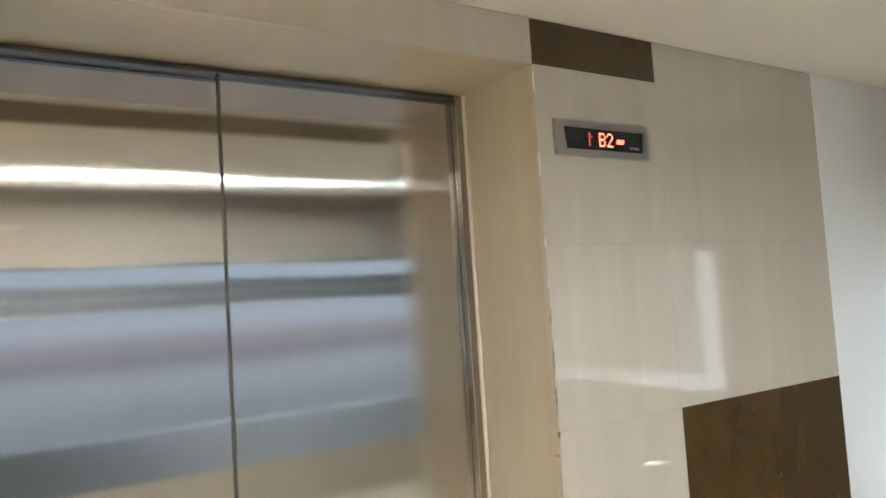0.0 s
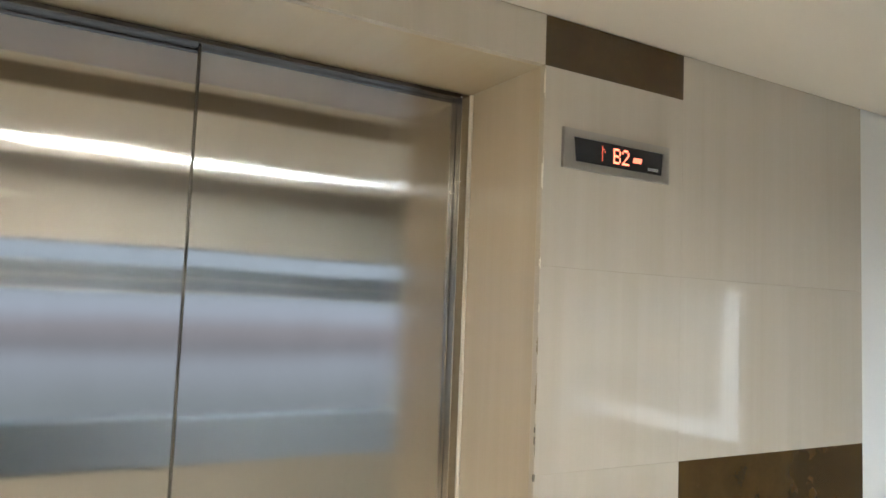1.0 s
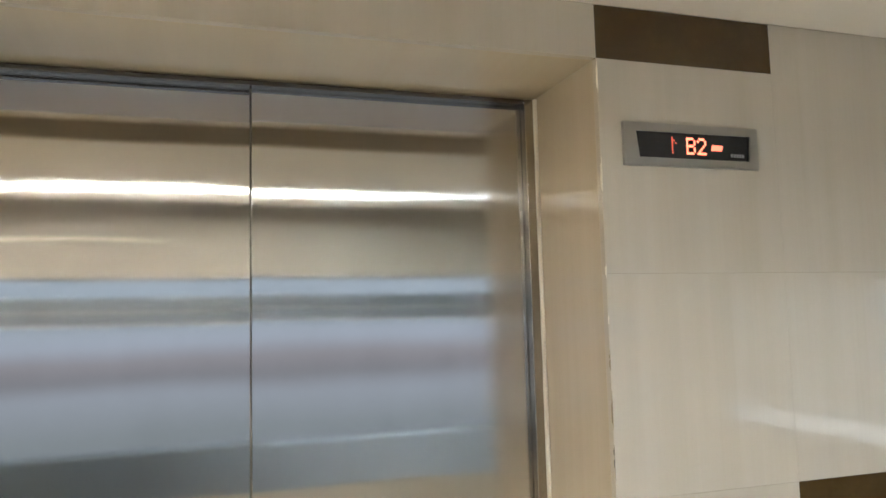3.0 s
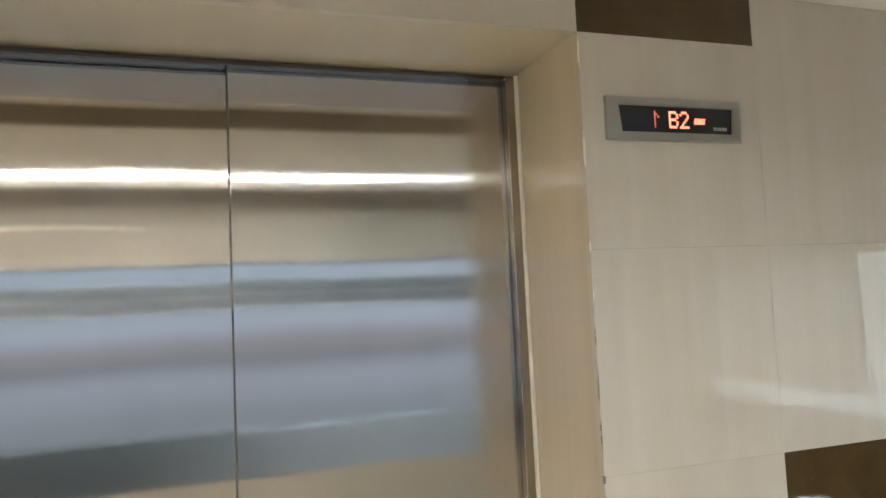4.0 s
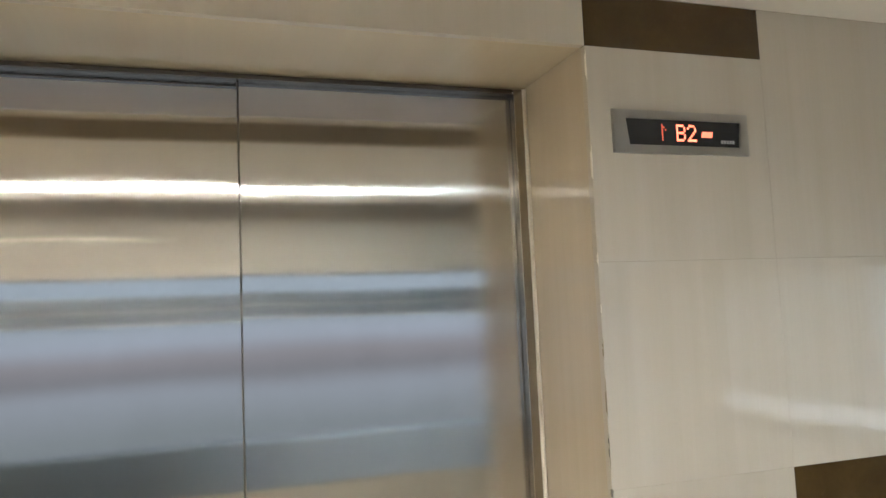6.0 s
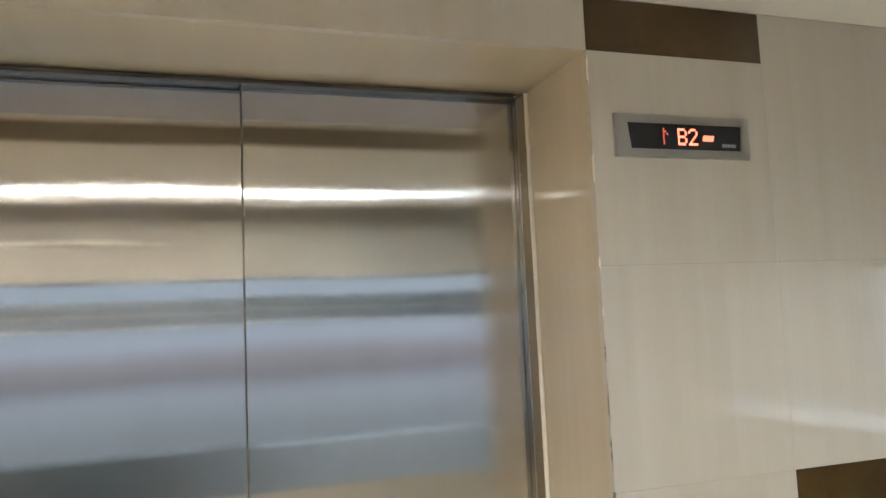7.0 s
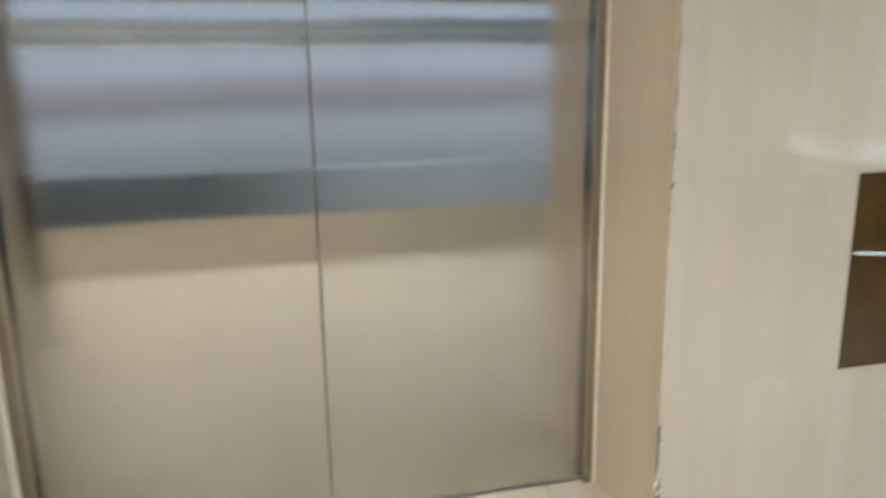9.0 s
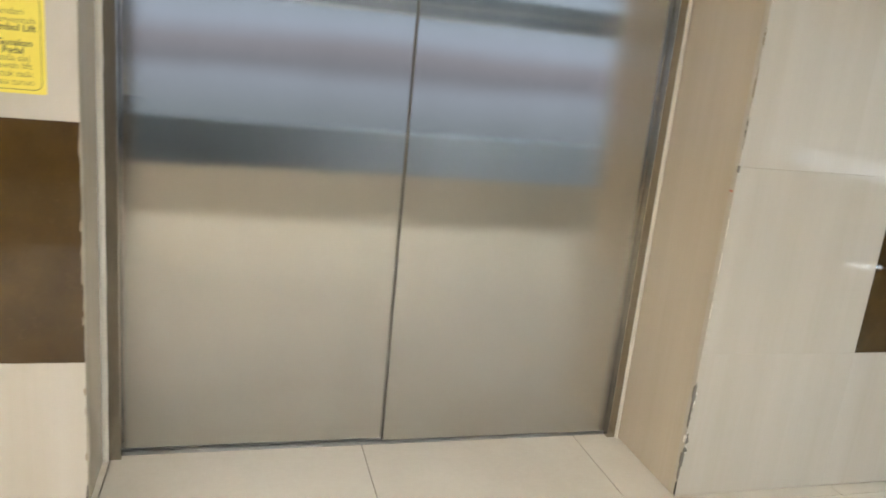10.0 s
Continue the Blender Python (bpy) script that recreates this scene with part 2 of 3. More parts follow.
def outside(name, stops, strength):
    """Glow by height: hazy daylight beyond a window (bands of sky, far walls and paving), or an added fill."""
    m, n, l, p = material(name)
    n.remove(p)
    geo = n.new("ShaderNodeNewGeometry")
    sep = n.new("ShaderNodeSeparateXYZ")
    l.new(geo.outputs["Position"], sep.inputs[0])
    wob = noise_tex(n, l, world_mapped(n, l, (0.5, 0.5, 2.0)), 1.0, 3.0)
    add = n.new("ShaderNodeMath")
    add.operation = "MULTIPLY_ADD"
    l.new(wob, add.inputs[0])
    add.inputs[1].default_value = 0.16
    l.new(sep.outputs["Z"], add.inputs[2])
    r = n.new("ShaderNodeMapRange")
    r.inputs["From Min"].default_value, r.inputs["From Max"].default_value = 0.08, 2.58
    l.new(add.outputs[0], r.inputs["Value"])
    e = n.new("ShaderNodeEmission")
    e.inputs["Strength"].default_value = strength
    l.new(ramp(n, l, r.outputs[0], stops), e.inputs["Color"])
    l.new(e.outputs[0], n["Material Output"].inputs["Surface"])
    return m


HAZE = outside("window_distance", [(0.26, (0.42, 0.47, 0.53)), (0.37, (0.55, 0.60, 0.72)), (0.42, (0.40, 0.40, 0.46)), (0.475, (0.50, 0.48, 0.55)),
                                   (0.53, (0.66, 0.73, 0.90)), (0.60, (0.62, 0.72, 0.86)), (0.80, (0.70, 0.82, 1.0))], 0.82)
DAY = outside("side_distance", [(0.0, (0.80, 0.87, 1.0)), (0.5, (0.85, 0.92, 1.0)), (1.0, (0.80, 0.90, 1.0))], 2.7)
# Added cool fill for the right-hand walls, from an unseen opening.
EAST_GLOW = outside("east_fill_glow", [(0.0, (0.70, 0.84, 1.0)), (0.5, (0.72, 0.85, 1.0)), (1.0, (0.70, 0.84, 1.0))], 3.6)
# Added warm fill, not a known view.
WEST_GLOW = outside("west_fill_glow", [(0.0, (1.0, 0.74, 0.42)), (0.5, (1.0, 0.75, 0.44)), (1.0, (1.0, 0.76, 0.47))], 4.6)
LED = glowing("led_diffuser", (0.98, 0.975, 0.94), LED_POWER)
# Tinted blue so the right-hand lines add daylight-coloured fill to the wall.
LED_COOL = glowing("led_diffuser_cool", (0.84, 0.95, 1.0), LED_POWER * 0.95)
LED_FAINT = glowing("wall_light_diffuser", (1.0, 0.93, 0.80), 0.45)
GLINT_GLOW = glowing("glint_glow", (0.80, 0.92, 1.0), 12.0)
DIGIT = glowing("display_digit", (1.0, 0.20, 0.115), 2.8)
BAR = glowing("display_bar", (1.0, 0.20, 0.12), 1.7)
DIGIT_DIM = glowing("display_dot", (1.0, 0.16, 0.09), 0.5)
GREY_MARK = plain("grey_print", (0.35, 0.36, 0.37), 0.5)
YELLOW = plain("yellow_sticker", (0.80, 0.66, 0.10), 0.35, 50, 0.05, 0.02)
INK = plain("black_ink", (0.10, 0.085, 0.03), 0.5)
INK_FADED = plain("faded_ink", (0.30, 0.24, 0.05), 0.5)
PAVING = plain("paving", (0.36, 0.35, 0.36), 0.8, 3.0, 0.25, 0.3)

# ---- building helpers ----


def block(bm, x0, x1, y0, y1, z0, z1, bevel=0.0, segments=1):
    """Adds a box with softened edges to bm."""
    m = Matrix.LocRotScale(((x0 + x1) / 2, (y0 + y1) / 2, (z0 + z1) / 2), None, (x1 - x0, y1 - y0, z1 - z0))
    made = bmesh.ops.create_cube(bm, size=1.0, matrix=m)
    if bevel:
        edges = list({e for v in made["verts"] for e in v.link_edges})
        bmesh.ops.bevel(bm, geom=edges, offset=bevel, segments=segments, affect="EDGES", profile=0.6)
    return bm


def to_mesh(name, bm, mat):
    me = bpy.data.meshes.new(name)
    bm.to_mesh(me)
    bm.free()
    me.materials.append(mat)
    return me


def part(name, bm, mat, parent=None, label=""):
    ob = new(name, to_mesh(name, bm, mat))
    ob.parent = parent
    return tagged(ob, label)


def box_part(name, dims, mat, parent=None, bevel=0.0, label="", segments=1):
    return part(name, block(bmesh.new(), *dims, bevel, segments), mat, parent, label)


def setting(name, dims, mat, label, category, bevel=0.0):
    return tagged(box_part(name, dims, mat, None, bevel), label, category, kind="structure")


def empty(name, at, label, category, group="", kind=""):
    ob = new(name)
    ob.location = at
    ob.empty_display_size = 0.1
    return tagged(ob, label, category, group, kind)


def at_home(ob, parent):
    """Makes ob, built in world coordinates, a child of parent without moving it."""
    ob.parent = parent
    ob.matrix_parent_inverse = Matrix.Translation(-parent.location)
    return ob


def outline(bm, points, y0, y1):
    """A plate with the given x, z outline between two depths."""
    front = [bm.verts.new((x, y0, z)) for x, z in points]
    back = [bm.verts.new((x, y1, z)) for x, z in points]
    bm.faces.new(front)
    bm.faces.new(back[::-1])
    k = len(points)
    for i in range(k):
        j = (i + 1) % k
        bm.faces.new((front[j], front[i], back[i], back[j]))
    bmesh.ops.recalc_face_normals(bm, faces=bm.faces)
    return bm


# ---- plan ----
OPEN_L, OPEN_R = -1.642, 0.0          # stone opening round the lift door
LIP = -1.616                          # face slabs reach a little past the reveal here
SOFFIT = 2.10
CEIL = 2.240                          # low ceiling beside the lifts
BULK = -0.84                          # where the low ceiling ends
HIGH = 2.262                          # shallow tray in the ceiling
JAMB_Y = 0.36
ROWS = (0.0, 0.463, 1.006, 1.553, 2.10, CEIL)   # heights of the stone courses
COLS_R = (0.0, 0.541, 1.498)
WEST, EAST = -4.6, 2.33
SOUTH = -2.70
J = 0.0002                            # half a joint

# ---- floor, walls, ceilings ----
floor = setting("floor", (WEST - 0.2, EAST + 0.4, SOUTH - 0.2, 0.386, -0.20, -0.006), GROUT,
                "cream polished porcelain tile floor with thin dark joints", "floor")

wall_north = setting("wall_north", (0.022, 1.498, 0.022, 0.80, 0.0, 2.80), JOINT,
                     "cream polished marble wall with brown marble insets", "wall")
wall_north_west = setting("wall_north_west", (WEST, OPEN_L - 0.022, 0.022, 0.80, 0.0, 2.80), JOINT,
                          "cream and brown marble wall beside the lift", "wall")
wall_above_lift = setting("wall_above_lift", (OPEN_L - 0.021, 0.021, 0.022, 0.80, SOFFIT + 0.022, 2.80), JOINT,
                          "cream marble lintel above the lift door", "wall")
setting("wall_north_east", (1.499, EAST + 0.1, 0.006, 0.80, 0.0, 2.80), WHITE_PAINT,
                     "white painted plaster wall beside the marble", "wall")
setting("lift_shaft_wall", (OPEN_L - 0.02, 0.02, 0.56, 0.78, 0.0, SOFFIT + 0.02), GAP_DARK,
        "dark wall of the lift shaft behind the doors", "wall")
setting("wall_west", (WEST - 0.2, WEST, SOUTH - 0.2, -1.70, 0.0, 2.80), BEIGE_PAINT, "beige painted wall", "wall")
setting("wall_west_head", (WEST - 0.2, WEST, -1.699, 0.0, 1.35, 2.80), BEIGE_PAINT, "beige painted wall over the glazing", "wall")
# Unseen glazing and glow, added to warm the reveal and soffit from the west.
west = empty("fill_glazing_west", (WEST, -0.85, 0.0), "unseen low glazing added as a warm fill light", "window", kind="structure")
for y in (-1.67, -0.85, -0.03):
    at_home(box_part("mullion", (WEST - 0.08, WEST - 0.02, y - 0.025, y + 0.025, 0.0, 1.349), LIGHT_GREY, None, 0.003), west)
for a, b in ((-1.645, -0.875), (-0.825, -0.055)):
    pane = at_home(box_part("pane", (WEST - 0.048, WEST - 0.04, a, b, 0.0, 1.349), GLASS), west)
    pane.visible_shadow = False
setting("backdrop_west", (WEST - 0.92, WEST - 0.90, -4.0, 2.0, -0.4, 3.0), WEST_GLOW, "warm glow added as fill at the west end", "backdrop")

setting("ceiling_low", (WEST, EAST, BULK, 0.0, CEIL, CEIL + 0.3), CEILING_PAINT,
        "low white painted ceiling along the lift wall", "ceiling", 0.003)
setting("ceiling", (WEST, EAST, SOUTH, BULK - 0.001, HIGH, HIGH + 0.2), CEILING_PAINT,
        "white painted lobby ceiling with a shallow tray", "ceiling")
setting("ceiling_fascia", (-3.6, 0.33, -0.63, -0.60, 2.164, CEIL - 0.0005), BEAM_PAINT,
        "slim brown painted fascia hanging from the ceiling", "fascia", 0.003)
setting("roof", (WEST - 0.2, EAST + 0.2, SOUTH - 0.2, 0.80, 2.801, 2.95), WHITE_PAINT, "flat roof slab", "roof")

# wall opposite the lift: beige above and below, a long window over a dark slate panel
W0, W2 = -4.0, 1.95
south = empty("wall_south", (0.0, SOUTH, 0.0), "beige painted wall with a long window over a slate panel", "wall", kind="structure")
S0, S1, T0, T1, H1 = 0.36, 0.665, 1.475, 1.645, 1.765


def south_part(name, dims, mat, bevel=0.0, label="", to=None):
    return at_home(box_part(name, dims, mat, None, bevel, label), to or south)


for dims in ((WEST, EAST, SOUTH - 0.2, SOUTH, H1 + 0.001, 2.80), (WEST, EAST, SOUTH - 0.2, SOUTH, 0.0, S0 - 0.001),
             (WEST, W0 - 0.001, SOUTH - 0.2, SOUTH, S0, H1), (W2 + 0.001, EAST, SOUTH - 0.2, SOUTH, S0, H1)):
    south_part("masonry", dims, DADO_PAINT if dims[5] < 0.5 else TAUPE_PAINT if dims[0] > 1.5 else BEIGE_PAINT)
south_part("slate_panel", (W0, W2, SOUTH - 0.15, SOUTH + 0.004, S0 + 0.001, S1), SLATE, 0.003, "slate-coloured panel, paler towards one end")

front = empty("window_1", (-1.3, SOUTH, 0.75), "long horizontal window with dark transom", "window", kind="structure")
south_part("transom", (W0, W2, SOUTH - 0.10, SOUTH - 0.02, T0, T0 + 0.075), DARK_FRAME, 0.004, "dark grey transom", front)
south_part("trim", (W0, W2, SOUTH - 0.10, SOUTH - 0.018, T0 - 0.010, T0 - 0.001), LIGHT_GREY, 0.002, "light grey trim", front)
south_part("trim", (W0, W2, SOUTH - 0.10, SOUTH - 0.03, T0 + 0.076, T0 + 0.092), GREY_FRAME, 0.002, "pale grey trim", front)
south_part("transom", (W0, W2, SOUTH - 0.10, SOUTH - 0.02, T0 + 0.093, T1), DARK_FRAME, 0.004, "dark grey transom", front)
for z0, z1 in ((S1 + 0.001, T0 - 0.015), (T1 + 0.001, H1 - 0.001)):
    pane = south_part("pane", (W0, W2, SOUTH - 0.07, SOUTH - 0.062, z0, z1), GLASS, 0.0, "", front)
    pane.visible_shadow = False

setting("backdrop", (W0 - 2.0, 3.35, SOUTH - 0.92, SOUTH - 0.90, -0.4, 3.0), HAZE, "hazy daylight beyond the long window", "backdrop")

# end wall: a window with its roller blind nearly down, and an unseen low glazed strip added to light the white wall
BY0, BY1, BZ0, BZ1 = -2.68, -1.155, 0.745, 1.60
GY, GZ = -0.45, 1.35
end = empty("wall_east", (EAST, -1.5, 0.0), "beige painted end wall with a window behind a blind", "wall", kind="structure")


def end_part(name, x0, x1, y0, y1, z0, z1, mat, bevel=0.0, label="", to=None):
    return at_home(box_part(name, (EAST + x0, EAST + x1, y0, y1, z0, z1), mat, None, bevel, label), to or end)


for y0, y1, z0, z1 in ((SOUTH - 0.2, BY1, 0.0, BZ0), (SOUTH - 0.2, BY1, BZ1, 2.80), (SOUTH - 0.2, BY0, BZ0 + 0.001, BZ1 - 0.001),
                       (BY1 + 0.001, GY, 0.0, 2.80), (GY + 0.001, 0.005, GZ, 2.80)):
    end_part("masonry", 0.001, 0.10, y0, y1, z0, z1, BEIGE_PAINT)
side = empty("window_2", (EAST, (BY0 + BY1) / 2, BZ0), "bright window behind a lowered beige roller blind", "window", kind="structure")
end_part("blind", 0.030, 0.034, BY0 + 0.01, BY1 - 0.17, BZ0 + 0.125, BZ1 - 0.001, BLIND, 0.0, "beige roller blind", side)
end_part("bottom_bar", 0.025, 0.040, BY0 + 0.01, BY1 - 0.17, BZ0 + 0.113, BZ0 + 0.125, LIGHT_GREY, 0.003, "", side)
end_part("mullion", 0.045, 0.070, -2.15, -2.10, BZ0, BZ1, LIGHT_GREY, 0.003, "", side)
pane = end_part("pane", 0.075, 0.082, BY0, BY1, BZ0, BZ1, GLASS, 0.0, "", side)
pane.visible_shadow = False
east = empty("fill_glazing_east", (EAST, GY / 2, 0.0), "unseen low glazing added as a cool fill light", "window", kind="structure")
for y in (GY + 0.027, -0.021):
    end_part("mullion", 0.02, 0.08, y - 0.025, y + 0.025, 0.0, GZ - 0.001, LIGHT_GREY, 0.003, "", east)
pane = end_part("pane", 0.04, 0.048, GY + 0.053, -0.047, 0.0, GZ - 0.001, GLASS, 0.0, "", east)
pane.visible_shadow = False
setting("backdrop_side", (EAST + 0.45, EAST + 0.46, -3.4, -0.95, -0.4, 3.0), DAY, "bright daylight beyond the window", "backdrop")
setting("backdrop_east", (EAST + 0.45, EAST + 0.46, -0.94, 1.0, -0.4, 3.0), EAST_GLOW, "cool glow added as fill at the east end", "backdrop")
setting("ground", (-400, 400, -400, 400, -0.9, -0.5), PAVING, "pale grey paving outside", "ground")

# ---- lobby lights ----


def led_line(x0, x1, y, mat, label, half=0.018):
    ob = empty("ceiling_light", ((x0 + x1) / 2, y, HIGH), label, "ceiling light", "lines of light in the ceiling")
    bm = bmesh.new()
    for a, b in ((-half - 0.010, -half - 0.001), (half + 0.001, half + 0.010)):
        block(bm, x0, x1, y + a, y + b, HIGH - 0.02, HIGH - 0.001, 0.002)
    at_home(part("frame", bm, BEZEL_STEEL), ob)
    at_home(box_part("diffuser", (x0 + 0.004, x1 - 0.004, y - half, y + half, HIGH - 0.016, HIGH - 0.003), mat, None, 0.002), ob)
    return ob


LINE_Y = -2.14
for k in range(3):
    led_line(-3.40 + k, -2.41 + k, LINE_Y, LED, "long warm white LED line light in the ceiling")
# Widths shrink to make the line's reflected streak fade to the right.
for k, half in enumerate((0.016, 0.0135, 0.0115, 0.010, 0.0085)):
    led_line(-0.40 + k * 0.38, -0.03 + k * 0.38, LINE_Y, LED_COOL, "short slim LED line, tinted cool as daylight fill", half)
wash = empty("wall_light", (-2.3, SOUTH, 2.007), "slim horizontal wall light on the beige wall", "wall light")
at_home(box_part("housing", (-3.4, -1.30, SOUTH + 0.0005, SOUTH + 0.010, 1.999, 2.015), BEZEL_STEEL, None, 0.002), wash)
at_home(box_part("diffuser", (-3.39, -1.31, SOUTH + 0.010, SOUTH + 0.013, 2.002, 2.012), LED_FAINT, None, 0.001), wash)
# Made-up lamp: its glow imitates a cool glint off the floor.
glint = empty("wall_light", (EAST, -1.72, 0.26), "made-up glowing strip standing in for a cool glint near the floor", "wall light")
glint.rotation_euler[0] = radians(12)
end_part("housing", -0.020, 0.0005, -1.85, -1.59, 0.245, 0.287, BEZEL_STEEL, 0.003, "", glint)
end_part("diffuser", -0.025, -0.020, -1.84, -1.60, 0.259, 0.273, GLINT_GLOW, 0.002, "", glint)

# ---- lift door ----
lift = empty("lift_door", ((OPEN_L + OPEN_R) / 2, 0.40, 0.0), "closed two-panel brushed stainless steel lift door", "lift door")
IN_L, IN_R, HEAD = -1.594, -0.039, 2.080
SEAM = -0.822


def lift_part(name, bm, mat, label=""):
    return at_home(part(name, bm, mat, None, label), lift)


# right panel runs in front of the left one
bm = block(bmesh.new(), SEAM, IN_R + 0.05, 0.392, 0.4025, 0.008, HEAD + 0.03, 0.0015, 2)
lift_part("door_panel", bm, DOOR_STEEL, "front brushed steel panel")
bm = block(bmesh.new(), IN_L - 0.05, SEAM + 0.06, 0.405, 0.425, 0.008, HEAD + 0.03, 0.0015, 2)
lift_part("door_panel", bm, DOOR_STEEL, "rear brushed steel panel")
for x0, x1, side in ((IN_R, OPEN_R - 0.009, 1), (OPEN_L + 0.009, IN_L, -1)):
    bm = bmesh.new()
    block(bm, x0, x1, JAMB_Y, JAMB_Y + 0.029, 0.0, SOFFIT - 0.004, 0.003, 2)
    lift_part("jamb", bm, JAMB_STEEL, "brushed steel jamb")
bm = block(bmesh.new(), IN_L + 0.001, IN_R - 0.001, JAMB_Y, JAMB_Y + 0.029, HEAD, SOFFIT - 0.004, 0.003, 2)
lift_part("head_jamb", bm, HEAD_STEEL_SHADED, "brushed steel head, toned dark for the shade there")
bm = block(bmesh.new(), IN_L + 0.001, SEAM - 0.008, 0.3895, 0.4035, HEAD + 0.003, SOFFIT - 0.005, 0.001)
lift_part("head_rail", bm, HEAD_STEEL_SHADED)
# Dark strip that paints the seam's shadow together with the panel's rubber edge.
bm = block(bmesh.new(), SEAM - 0.0038, SEAM - 0.0002, 0.394, 0.4045, 0.010, HEAD + 0.006, 0.001)
lift_part("edge_seal", bm, SEAM_DARK, "dark strip for the seam's shadow and rubber edge")
bm = bmesh.new()
block(bm, IN_L - 0.03, IN_R + 0.03, 0.3862, 0.3905, -0.03, 0.002, 0.001)
block(bm, IN_L - 0.03, IN_R + 0.03, 0.396, 0.403, -0.03, 0.001, 0.001)
block(bm, IN_L - 0.03, IN_R + 0.03, 0.410, 0.422, -0.03, 0.001, 0.001)
block(bm, IN_L - 0.03, IN_R + 0.03, 0.430, 0.442, -0.03, 0.001, 0.001)
block(bm, IN_L - 0.03, IN_R + 0.03, 0.450, 0.550, -0.03, 0.001, 0.001)
block(bm, IN_L - 0.03, IN_R + 0.03, 0.3862, 0.550, -0.05, -0.03)
lift_part("sill", bm, SILL_METAL, "grooved aluminium sill")

# pale sealant bead between jambs and stone
def bead(x, z0, z1, seed, radius):
    rng = random.Random(seed)
    bm = bmesh.new()
    rings = []
    steps = 60
    for i in range(steps + 1):
        z = z0 + (z1 - z0) * i / steps
        w = radius + rng.uniform(-0.0007, 0.0007)
        rings.append([bm.verts.new((x + w * math.cos(a), JAMB_Y - 0.001 + 1.1 * w * math.sin(a), z))
                      for a in [k * math.tau / 8 for k in range(8)]])
    for a, b in zip(rings, rings[1:]):
        for k in range(8):
            bm.faces.new((a[k], a[(k + 1) % 8], b[(k + 1) % 8], b[k]))
    for f in bm.faces:
        f.smooth = True
    return bm


lift_part("sealant_bead", bead(OPEN_R - 0.005, 0.0, SOFFIT - 0.004, 3, 0.0062), CAULK, "pale sealant bead")
lift_part("sealant_bead", bead(OPEN_L + 0.006, 0.0, SOFFIT - 0.004, 4, 0.0095), CAULK, "pale sealant bead")

bm = bmesh.new()
bmesh.ops.create_icosphere(bm, subdivisions=2, radius=0.006, matrix=Matrix.LocRotScale((IN_R - 0.004, JAMB_Y + 0.004, HEAD + 0.006), None, (1.2, 0.7, 0.6)))
lift_part("sealant_blob", bm, CAULK, "small blob of pale sealant")

# ---- floor indicator ----
indicator = empty("floor_indicator", (0.26, 0.0, 1.88), "stainless steel lift floor indicator reading B2", "lift indicator")


def ind_part(name, bm, mat, parent=None, label=""):
    ob = part(name, bm, mat, None, label)
    return at_home(ob, indicator) if parent is None else at_home(ob, parent)


IX0, IX1, IZ0, IZ1 = 0.063, 0.472, 1.827, 1.938
bm = bmesh.new()
gx = ((0.098, 1.916), (0.447, 1.916), (0.441, 1.848), (0.106, 1.848))
ox = ((IX0, IZ1), (IX1, IZ1), (IX1, IZ0), (IX0, IZ0))
depth = -0.012
ov = [bm.verts.new((x, depth, z)) for x, z in ox]
gv = [bm.verts.new((x, depth, z)) for x, z in gx]
gb = [bm.verts.new((x, depth + 0.006, z)) for x, z in gx]
ob_ = [bm.verts.new((x, -0.0002, z)) for x, z in ox]
for i in range(4):
    j = (i + 1) % 4
    bm.faces.new((ov[i], ov[j], gv[j], gv[i]))
    bm.faces.new((gv[i], gv[j], gb[j], gb[i]))
    bm.faces.new((ov[j], ov[i], ob_[i], ob_[j]))
bm.faces.new(ob_)
bmesh.ops.recalc_face_normals(bm, faces=bm.faces)
outer = [e for e in bm.edges if all(v in ov for v in e.verts)]
bmesh.ops.bevel(bm, geom=outer, offset=0.002, segments=2, affect="EDGES")
bezel = ind_part("bezel", bm, BEZEL_STEEL, None, "brushed steel bezel")
screen = ind_part("display_glass", outline(bmesh.new(), gx, depth + 0.0045, depth + 0.008), BLACK_GLASS, None, "black glass display")
FACE = depth + 0.0038


def dots(name, rows, x, z, pitch_x, pitch_z, size, mat, label=""):
    """A dot matrix character: rows of marks from the top."""
    bm = bmesh.new()
    for r, line in enumerate(rows):
        for c, mark in enumerate(line):
            if mark == "#":
                block(bm, x + c * pitch_x - size, x + c * pitch_x + size, FACE - 0.0004, FACE + 0.0004,
                      z - r * pitch_z - size * 1.15, z - r * pitch_z + size * 1.15, 0.0004)
    return ind_part(name, bm, mat, screen, label)


dots("glowing_digit", ("####.", "#...#", "#...#", "####.", "#...#", "#...#", "####."), 0.251, 1.902, 0.0056, 0.0064, 0.0026, DIGIT, "glowing orange letter B")
dots("glowing_digit", (".###.", "#...#", "....#", "...#.", "..#..", ".#...", "#####"), 0.284, 1.902, 0.0056, 0.0064, 0.0026, DIGIT, "glowing orange digit 2")
dots("glowing_arrow", ("#..", "##.", "#.#", "#..", "#..", "#..", "#.."), 0.206, 1.902, 0.0052, 0.0064, 0.0022, DIGIT_DIM, "faint orange arrow")
ind_part("glowing_bar", outline(bmesh.new(), ((0.328, 1.888), (0.361, 1.888), (0.357, 1.873), (0.324, 1.873)), FACE - 0.0005, FACE + 0.0005), BAR, screen, "glowing red bar")
for k in range(5):
    ind_part("printed_mark", block(bmesh.new(), 0.385 + k * 0.0088, 0.392 + k * 0.0088, FACE - 0.0002, FACE + 0.0004, 1.858, 1.867), GREY_MARK, screen)

